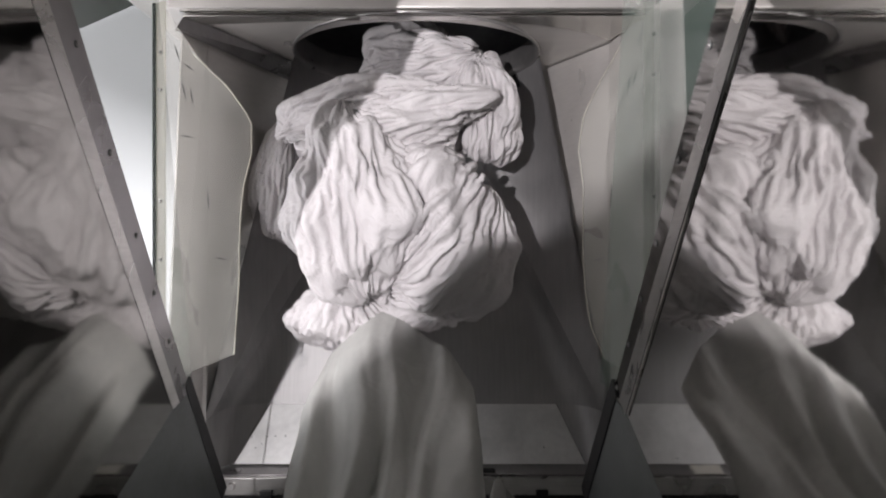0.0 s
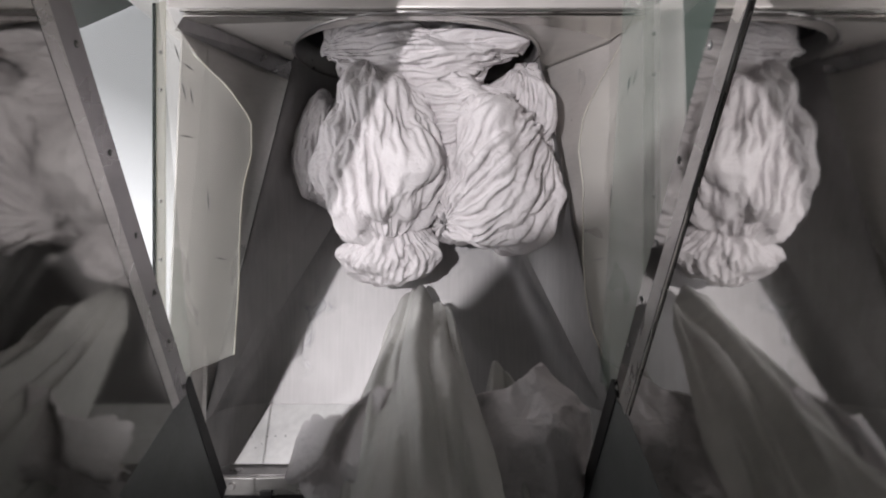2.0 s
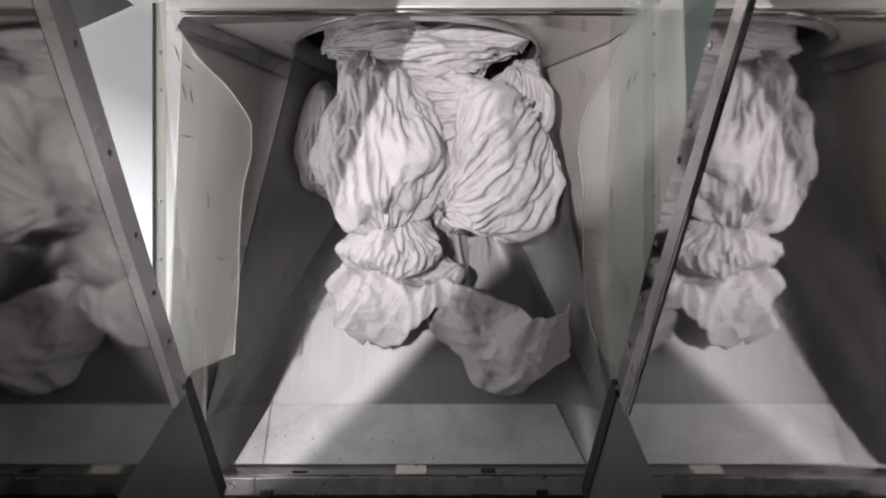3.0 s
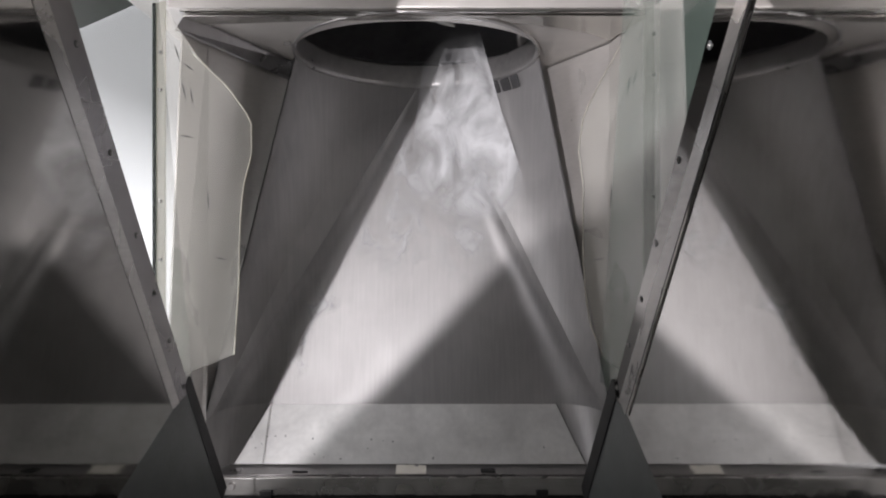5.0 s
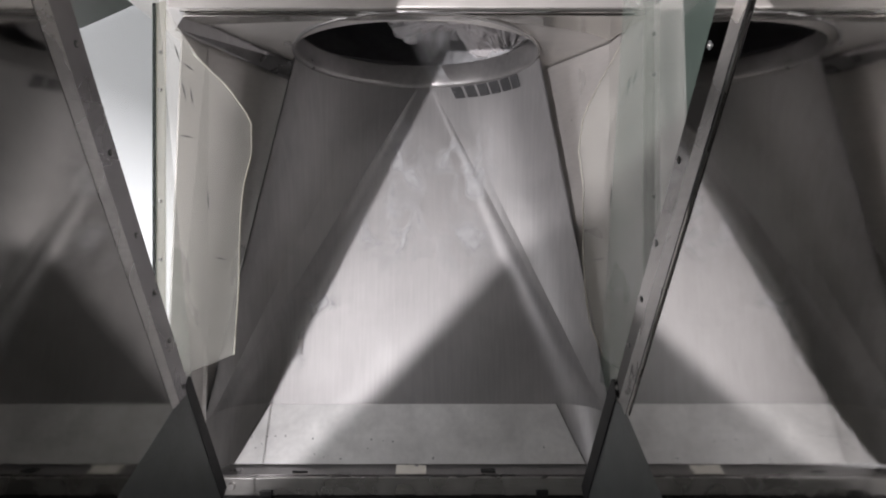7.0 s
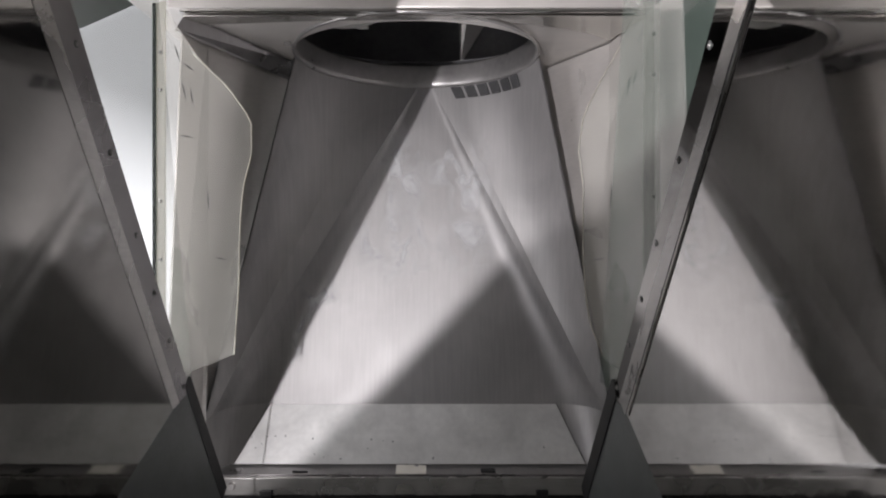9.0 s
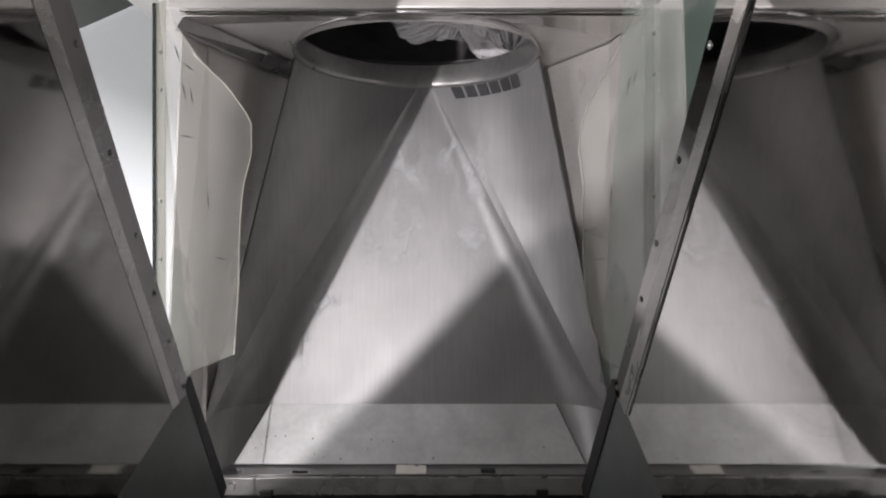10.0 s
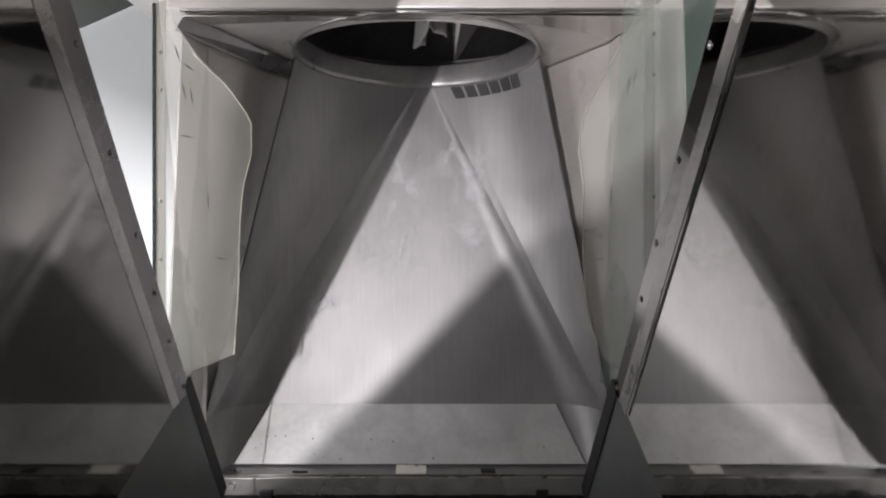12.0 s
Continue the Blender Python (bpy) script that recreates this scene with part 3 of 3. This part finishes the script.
def gathered(seed, size, knot=(0, 1, 0.3), slack=1.46, fine=0.0, nu=220, nv=124, steps=110):
    """A sheet bunched over a lump and gathered at both ends of the axis knot: cloth with more width than
    the lump has round, which buckles into folds as its threads keep their length."""
    rng = np.random.default_rng(seed)
    turn = np.array(Vector(knot).normalized().to_track_quat("Z", "Y").to_matrix())
    th = np.linspace(0.10, math.pi - 0.10, nv)[:, None] * np.ones((1, nu))
    ph = np.linspace(0, 2 * math.pi, nu, endpoint=False)[None, :] * np.ones((nv, 1))
    d = np.stack([np.sin(th) * np.cos(ph), np.sin(th) * np.sin(ph), np.cos(th)], -1) @ turn.T
    def field(scale, off):
        return np.array([noise.noise(Vector(q) * scale + Vector((seed * 3.7 + off, seed * 1.3, seed * 2.1))) for q in d.reshape(-1, 3)]).reshape(nv, nu)
    low = field(1.1, 0) + 0.28 * field(2.7, 5)
    size = np.array(size)
    shape = (1.0 + 0.36 * low + 0.16 * fine * field(2.2, 31))[..., None]
    P = d * size * shape
    # uneven start: long folds that begin and end at random places, finer ones between them
    def streaks(along, across):
        n = rng.normal(size=(nv, nu))
        for k in range(along):
            n = 0.5 * n + 0.25 * (np.roll(n, 1, 0) + np.roll(n, -1, 0))
        for k in range(across):
            n = 0.5 * n + 0.25 * (np.roll(n, 1, 1) + np.roll(n, -1, 1))
        # folds drift sideways on their way along the sheet
        return n / n.std()
    drift = np.cumsum(field(1.6, 9).mean(axis=1)) * 1.1
    n = 0.9 * streaks(120, 4) + 0.8 * streaks(45, 3) + (0.45 + 0.4 * fine) * streaks(8, 2) + 1.2 * fine * streaks(26, 1)
    n = np.stack([np.roll(n[j], int(round(drift[j] + 5 * math.sin(j * 0.05 + seed)))) for j in range(nv)])
    dense = np.clip(0.5 + 1.3 * field(1.5, 13), 0, 1)
    ru = np.linalg.norm(np.roll(P, -1, 1) - P, axis=-1)
    rv = np.linalg.norm(P[1:] - P[:-1], axis=-1)
    wide = ru.max(axis=0, keepdims=True)
    ru = np.maximum(ru, 0.42 * wide) * (1.06 + (slack - 1.0) * 1.5 * dense)
    rv = rv * (1.02 + 0.06 * np.clip(field(1.9, 21)[1:] + 0.2, 0, 1))
    P = P * (1 + 0.04 * (0.35 + dense) * n)[..., None]

    def pull(A, B, rest, soft):
        e = B - A
        l = np.linalg.norm(e, axis=-1) + 1e-9
        w = np.where(l > rest, 1.0, soft) * (l - rest) / l * 0.5
        return e * w[..., None]
    rd = np.sqrt(ru[:-1] ** 2 + rv ** 2)
    for k in range(steps):
        D = np.zeros_like(P)
        c = pull(P, np.roll(P, -1, 1), ru, 0.85)
        D += c - np.roll(c, 1, 1)
        c = pull(P[:-1], P[1:], rv, 0.8)
        D[:-1] += c
        D[1:] -= c
        c = pull(P, np.roll(P, -2, 1), 1.88 * ru, 0.30)
        c *= 0.5
        D += c - np.roll(c, 2, 1)
        c = pull(P[:-2], P[2:], 1.95 * rv[:-1], 0.5) * 0.6
        D[:-2] += c
        D[2:] -= c
        c = pull(P[:-1], np.roll(P[1:], -1, 1), rd, 0.3) * 0.4
        D[:-1] += c
        D[1:] -= np.roll(c, 1, 1)
        c = pull(P[:-1], np.roll(P[1:], 1, 1), rd, 0.3) * 0.4
        D[:-1] += c
        D[1:] -= np.roll(c, -1, 1)
        P = P + 0.42 * D
        r = np.linalg.norm(P / size, axis=-1) / shape[..., 0]
        P = P * (np.clip(r, 0.89, 1.11) / r)[..., None]
    bm = bmesh.new()
    vs = [[bm.verts.new(q) for q in row] for row in P.tolist()]
    for r0, r1 in zip(vs, vs[1:]):
        for i in range(nu):
            bm.faces.new((r0[i], r0[(i + 1) % nu], r1[(i + 1) % nu], r1[i]))
    bm.faces.new(vs[0][::-1])
    bm.faces.new(vs[-1])
    return bm


def hanging(seed, length, w0, w1, pleats, amp):
    """A loosely pleated sheet that narrows to a corner, y along it."""
    bm = bmesh.new()
    rows = []
    for j in range(71):
        s = j / 70
        w = w0 + (w1 - w0) * s ** 0.7
        row = []
        for i in range(111):
            u = i / 55 - 1
            f = noise.noise((u * 1.1 + seed, s * 1.6, seed)) * 0.5
            g = u + f * (0.4 + 0.5 * s)
            h = amp * (0.25 + 1.0 * s) * (1.5 * noise.noise((g * pleats * 0.75 + seed, s * 0.8, seed)) + 0.55 * noise.noise((g * pleats * 1.9 + seed, s * 1.1, seed + 4))
                                          + 0.40 * ridge(Vector((g * pleats * 0.8 + seed * 2, s * 0.9, seed + 6))) + 0.12 * noise.noise((g * 9 + seed, s * 4, seed + 7)))
            row.append((u * w * (1 + 0.12 * noise.noise((s * 3, u * 0.8, seed + 5))), -length * s * (1 + 0.10 * noise.noise((u * 2.0, s, seed + 9))) - 0.15 * u * u * (1 - s) - 0.03 * u,
                        h - 0.45 * w * u * u + 0.05 * noise.noise((u * 1.5, s * 2.2, seed + 2))))
        rows.append(row)
    grid(bm, rows)
    return bm


def draped(seed, w, h, amp):
    """A loose flying piece of cloth: arched, with folds that fan out from one corner and an uneven hem."""
    bm = bmesh.new()
    rows = []
    for j in range(71):
        v = j / 35 - 1
        row = []
        for i in range(71):
            u = i / 35 - 1
            pinch = 1 - 0.22 * u * u * v * v
            x = 0.5 * w * u * pinch * (1 + 0.22 * noise.noise((v * 1.4, seed, 0.3)) + 0.05 * noise.noise((v * 5, seed, u)))
            y = 0.5 * h * v * pinch * (1 + 0.22 * noise.noise((u * 1.4, seed, 7.3)) + 0.05 * noise.noise((u * 5, seed, v)))
            kx, ky = u - 0.45, 1.25 - v
            phi, r = math.atan2(kx, ky), math.hypot(kx, ky)
            wob = noise.noise((u * 0.9, v * 0.9, seed)) * 0.35
            z = amp * min(r, 1.8) * (1.3 * noise.noise((phi * 2.6 + wob + seed, r * 0.5, seed)) + 0.22 * ridge(Vector((phi * 4.5 + wob * 2, r * 0.9, seed + 3))))
            z += amp * (0.9 * noise.noise((u * 1.2, v * 1.2, seed + 5)) + 0.14 * ridge(Vector((u * 2.4 + wob, v * 2.0, seed + 8))) + 0.06 * ridge(Vector((u * 6 + wob * 3, v * 5, seed))))
            row.append((x + 0.12 * w * noise.noise((u, v, seed + 11)), y + 0.12 * h * noise.noise((u, v, seed + 13)), z - 0.30 * w * (0.55 * u * u + 0.45 * v * v)))
        rows.append(row)
    grid(bm, rows)
    return bm


def lump(name, label, bm, mat=None):
    ob = part(name, bm, mat or LINEN, None, "", True)
    return tagged(ob, label, "laundry", group="falling laundry")


def L(x, y, z, rx=0, ry=0, rz=0):
    return TILT @ pose(x, y, z, rx, ry, rz)


MOVES = []


# how far the drum has turned: seconds, degrees of its first rib from the lowest point; pauses are set to fit the
# camera's view of the rib
DRUM_TURNS = ((0, 430), (3, 220), (4.7, 60), (5.2, 19), (5.9, 11), (6.3, -40), (7.2, -140), (8.4, -330), (8.7, -342), (9.15, -349), (9.5, -390),
              (10.6, -560), (11.2, -690), (11.35, -702), (12.0, -709))
# how far round the drum the wash has moved, timed to fit the camera's view of the inlet: seconds, degrees from the
# lowest point
CARRIED = ((4.5, -50), (5.0, -100), (5.4, -170), (5.8, -265), (6.1, -316), (7.2, -335), (7.6, -370), (8.0, -450), (8.6, -560), (9.0, -640),
           (9.3, -680), (10.6, -698), (11.0, -822), (11.3, -870), (12.0, -925))


def in_drum(lead, y, r=0.40, rx=0, start=4.6):
    """Rows of a thing that goes round inside the drum on the timing of CARRIED; lead: its angle ahead of the wash."""
    rows = []
    for i in range(40):
        t = min(start + i * 0.24, 12.0)
        a = lead + float(np.interp(t, [c[0] for c in CARRIED], [c[1] for c in CARRIED]))
        rows.append((t, L(XC + r * math.sin(radians(a)), y, ZC - r * math.cos(radians(a)), rx, -a, 0)))
        if t >= 12.0:
            return rows


def build_laundry():
    white = "crumpled white cotton bed sheet heaped in the chute"
    heap = (  # seed, half sizes, knot, and places at 0, 0.4, 0.8, 1.5 and 3.2 s
        (1, (0.145, 0.205, 0.13), (-0.1, 1, 0.15), ((-0.205, 0.115, -1.52), (-0.224, 0.162, -1.63), (-0.199, 0.209, -1.66), (-0.168, 0.249, -1.68), (-0.164, 0.297, -1.7))),
        (2, (0.160, 0.185, 0.14), (-0.7, -0.6, 0.25), ((-0.02, 0.03, -1.58), (0.02, 0.062, -1.68), (0.1, 0.138, -1.7), (0.124, 0.186, -1.72), (0.121, 0.242, -1.74))),
        (3, (0.240, 0.095, 0.13), (-1, -0.1, 0.2), ((-0.149, 0.316, -1.6), (-0.138, 0.426, -1.64), (-0.082, 0.51, -1.7), (-0.062, 0.533, -1.74), (-0.063, 0.548, -1.76))),
        (4, (0.080, 0.160, 0.10), (0.5, 1, 0.3), ((-0.448, 0.178, -1.8), (-0.421, 0.213, -1.82), (-0.369, 0.267, -1.86), (-0.351, 0.287, -1.88), (-0.353, 0.333, -1.9))),
        (5, (0.125, 0.085, 0.09), (0.1, 1, 0.4), ((-0.245, -0.165, -1.66), (-0.299, -0.096, -1.82), (-0.181, -0.028, -1.77), (-0.125, -0.008, -1.76), (-0.126, 0.012, -1.77))),
        (6, (0.095, 0.150, 0.10), (0.1, 1, 0.5), ((0.105, 0.385, -1.72), (0.145, 0.41, -1.74), (0.208, 0.383, -1.78), (0.219, 0.379, -1.8), (0.213, 0.4, -1.82))),
        (7, (0.150, 0.130, 0.12), (0.8, 0.2, 0.6), ((-0.063, 0.5, -1.8), (-0.039, 0.516, -1.8), (0.025, 0.359, -1.74), (0.033, 0.355, -1.76), (0.025, 0.375, -1.78))),
        (8, (0.170, 0.115, 0.11), (0.3, -0.6, 0.8), ((-0.04, -0.10, -1.66), (-0.071, -0.014, -1.8), (-0.023, 0.135, -1.86), (0.002, 0.22, -1.88), (0.002, 0.256, -1.9))),
    )
    for seed, size, knot, places in heap:
        size = tuple(1.06 * q for q in size)
        ob = lump("bed_sheet", white, gathered(seed, size, knot, 1.46 + 0.3 * (seed in (2, 3, 6, 7)), float(seed in (1, 2, 3, 6, 7))))
        rows = [(t, L(*p, 0, 0, 3 * seed % 10 * (0.8 - min(t, 0.8)))) for t, p in zip((0, 0.4, 0.8, 1.5, 3.2), places)]
        x, y, z = places[-1]
        dx, dz = ((seed * 37) % 11 - 5) * 0.04, ((seed * 23) % 7) * 0.03
        rows += [(3.7, L(x * 0.75 - 0.02, y + 0.16, -1.78, -12, 0, 4)), (4.1, L(x * 0.5 - 0.04, y + 0.42, -1.88, -30, 0, 6))]
        rows += in_drum(8 + ((seed * 5) % 8 - 4) * 6, 0.83 + 0.04 * ((seed * 5) % 4), 0.38)
        MOVES.append((ob, rows))
    gone = in_drum(117, 1.3, 0.3)
    turned = in_drum(167, 1.69, 0.10, 0, 4.7)
    fall = "pleated white cotton sheet hanging off the conveyor end"
    ob = thick(lump("hanging_sheet", fall, hanging(2.0, 1.0, 0.085, 0.19, 2.6, 0.085), SHADED_LINEN), 0.005, 0)
    MOVES.append((ob, [(0, L(-0.089, -0.386, -1.55, -66, 0, 0)), (0.4, L(-0.121, -0.302, -1.62, -68, 0, 0)), (0.8, L(-0.121, -0.244, -1.72, -70, 0, 0)),
                       (1.5, L(-0.112, -0.169, -1.82, -71, 0, -3)), (2.0, L(-0.064, -0.113, -1.84, -64, 0, 2)), (2.3, L(-0.074, 0.069, -1.88, -28, 0, 3)),
                       (2.6, L(-0.087, 0.837, -1.99, 11, 0, 0)), (3.2, L(-0.087, 0.864, -1.99, 11, 0, 0)), (3.8, L(-0.087, 0.926, -1.99, 8, 0, 0)),
                       (4.25, L(-0.05, 1.25, -1.95, 0, 0, 0))] + turned))
    ob = thick(lump("hanging_sheet", fall, hanging(5.0, 0.75, 0.19, 0.20, 2.2, 0.07), SHADED_LINEN), 0.005, 0)
    MOVES.append((ob, [(0, L(-0.114, -0.172, -1.62, -58, 0, 0)), (0.2, L(-0.124, -0.221, -1.66, -55, 0, 0)), (0.35, L(-0.11, -0.062, -1.78, -25, 0, 0)),
                       (0.5, L(-0.08, 0.417, -1.94, 8, 0, 0)), (0.65, L(-0.078, 0.712, -1.99, 11, 0, 0)), (3.4, L(-0.079, 0.752, -2, 11, 0, 0)),
                       (4.1, L(-0.05, 1.05, -1.95, 0, 0, 0))] + in_drum(167, 1.45, 0.12, 0, 4.7)))
    small = "loose white pillowcase tumbling down the chute"
    ob = thick(lump("pillowcase", small, draped(11.0, 0.40, 0.26, 0.085), LINEN), 0.004, 0)
    MOVES.append((ob, [(0, L(-0.034, -0.941, -1.6, 0, 0, 0)), (1.6, L(-0.006, -0.873, -1.58, 0, 0, 0)), (2.0, L(-0.13, -0.46, -1.36, 20, 0, 20)), (2.2, L(-0.034, -0.284, -1.6, -20, 20, 40)),
                       (2.4, L(-0.07, -0.2, -1.65, -30, 15, 30)), (2.6, L(-0.11, -0.13, -1.74, -40, 5, 20)), (2.8, L(-0.125, -0.1, -1.79, -40, 5, 18)),
                       (3.2, L(-0.135, -0.079, -1.8, -40, 5, 18)), (3.8, L(-0.107, 0.304, -1.88, -60, 5, 18)), (4.4, L(-0.1, 1.0, -2.0, -80, 5, 18))] + gone))
    ob = thick(lump("pillowcase", "pleated white pillowcase sliding off the conveyor end", hanging(8.0, 0.46, 0.055, 0.135, 2.4, 0.06), SHADED_LINEN), 0.005, 0)
    MOVES.append((ob, [(0, L(0.151, -0.599, -1.6, -58, 0, 0)), (0.4, L(0.154, -0.52, -1.6, -58, 0, 0)), (1.2, L(0.151, -0.42, -1.6, -58, 0, 0)), (1.7, L(0.159, -0.406, -1.6, -58, 0, 0)),
                       (2.0, L(0.15, -0.31, -1.66, -45, 0, 4)), (2.4, L(0.082, -0.047, -1.8, -2, 0, 8)), (2.7, L(0.019, 0.31, -1.92, 8, 0, 4)), (3.2, L(0.01, 0.346, -1.93, 8, 0, 4)),
                       (3.7, L(-0.007, 0.346, -1.93, 8, 0, 0)), (4.1, L(-0.042, 0.674, -1.98, 5, 0, 0)), (4.4, L(-0.02, 1.2, -2.0, 0, 0, 0))] + in_drum(117, 1.3, 0.3, 0, 4.7)))
    ob = thick(lump("pillowcase", small, draped(14.4, 0.41, 0.33, 0.055), LINEN), 0.004, 0)
    MOVES.append((ob, [(0, L(0.137, -1.013, -1.6, 0, 0, 0)), (1.6, L(0.15, -0.803, -1.58, 0, 0, 0)), (2.0, L(0.13, -0.47, -1.40, 0, 0, 20)), (2.4, L(0.10, -0.53, -1.45, 20, 10, 35)),
                       (2.6, L(0.14, -0.43, -1.55, 30, 0, 20)), (2.8, L(0.135, -0.36, -1.65, 40, 0, 0)), (3.0, L(0.129, -0.277, -1.78, 45, 0, -20)),
                       (3.2, L(0.132, -0.242, -1.82, 50, 0, -25)), (3.7, L(0.077, 0.018, -1.87, 50, 0, -30)), (4.1, L(-0.041, 0.465, -1.92, 30, 0, -30)), (4.5, L(-0.02, 1.0, -2.0, 0, 0, -30))] + gone))


def floor_z(x, y):
    """Height of the chute's floor and sides at x, y."""
    s = min(max(0.0, (y + 0.462) / (YC + 0.462)), 1.0)
    near = near_profile(201)
    xs, zs = [], []
    for i in range(10, 201, 5):
        t = i / 200
        a = radians(float(np.interp(t, (0, 0.06, 0.125, 0.865, 0.905, 1.0), (180, 246, 269, 275.5, 282, 360))))
        px, pz = near[i]
        xs.append(px + (XC + RC * math.cos(a) - px) * s)
        zs.append(pz + (ZC + RC * math.sin(a) - pz) * s)
    return float(np.interp(x, xs, zs))


def build_water():
    """Thin foamy pieces of flushing water that shiver on the chute floor."""
    rng = random.Random(4)
    spots = [(-0.13, 0.26, 0.12, 0.20), (0.07, 0.24, 0.13, 0.22), (-0.16, 0.03, 0.16, 0.15), (0.08, 0.00, 0.14, 0.13), (-0.38, -0.16, 0.07, 0.13), (-0.44, -0.28, 0.05, 0.11)]
    for k, (cx, cy, hx, hy) in enumerate(spots):
        rows = []
        for j in range(25):
            row = []
            for i in range(25):
                x, y = cx + hx * (i / 12 - 1), cy + hy * (j / 12 - 1)
                rip = 0.0016 * noise.noise((x * 22, y * 12, k * 5.0)) + 0.0007 * noise.noise((x * 50, y * 32, k * 3.0))
                row.append((x, min(y, 0.53), floor_z(x, y) + 0.006 + 0.0006 * k + rip))
            rows.append(row)
        bm = bmesh.new(); vs = grid(bm, rows)
        out = [v for j, r in enumerate(vs) for i, v in enumerate(r) if math.hypot(i / 12 - 1, j / 12 - 1) > 0.92 + 0.2 * noise.noise((i * 0.3, j * 0.3, k))]
        bmesh.ops.delete(bm, geom=out, context="VERTS")
        ob = part("water_ripple", bm, WATER, None, "", True)
        tagged(ob, "thin foamy ripple of flushing water on the chute", "water", group="flushing water")
        keyed = []
        for i in range(41):
            t = i * 0.3
            keyed.append((t, L(rng.uniform(-0.012, 0.012), rng.uniform(-0.022, 0.022), rng.uniform(0, 0.002), 0, 0, rng.uniform(-2, 2))))
        MOVES.append((ob, keyed))
    # the rush over the inlet's lip
    for k, (x0, w0, x1, w1) in enumerate(((0.06, 0.19, 0.01, 0.075), (0.13, 0.15, 0.045, 0.06))):
        rows = []
        for j in range(41):
            v = j / 40
            y = 0.06 + 0.62 * v
            c, w = x0 + (x1 - x0) * v, w0 + (w1 - w0) * v
            lift = 0.013 + 0.004 * k + 0.12 * max(0, v - 0.6)
            rows.append([(c + w * u, y + 0.01 * noise.noise((u * 3, v * 4, k)), floor_z(c + w * u, y) + lift + 0.006 * noise.noise((u * 5, v * 5, k + 2.0))) for u in [i / 10 - 1 for i in range(21)]])
        bm = bmesh.new(); grid(bm, rows)
        ob = part("water_jet", bm, FOAM, None, "", True)
        tagged(ob, "white rushing stream of flushing water over the inlet", "water", group="flushing water")
        keyed = []
        for i in range(81):
            t = i * 0.15
            here = 0.0 if 4.5 <= t <= 6.75 else min(1.0, (4.5 - t) / 0.5 if t < 4.5 else (t - 6.75) / 0.4)
            keyed.append((t, L(rng.uniform(-0.006, 0.006), rng.uniform(-0.015, 0.015) + here * 0.75, -0.14 * here + rng.uniform(0, 0.004), 0, 0, rng.uniform(-1.2, 1.2))))
        MOVES.append((ob, keyed))


def motions():
    for ob, rows in MOVES:
        walk(ob, rows)
    rows = []
    for i in range(49):
        t = i / 4
        rows.append((t, TILT @ pose(XC, 1.0, ZC, 0, -float(np.interp(t, [c[0] for c in DRUM_TURNS], [c[1] for c in DRUM_TURNS])), 0)))
    walk(DRUM, rows)


room()
build_hopper()
build_outside()
build_shades()
DRUM = build_drum()
build_laundry()
build_water()
motions()
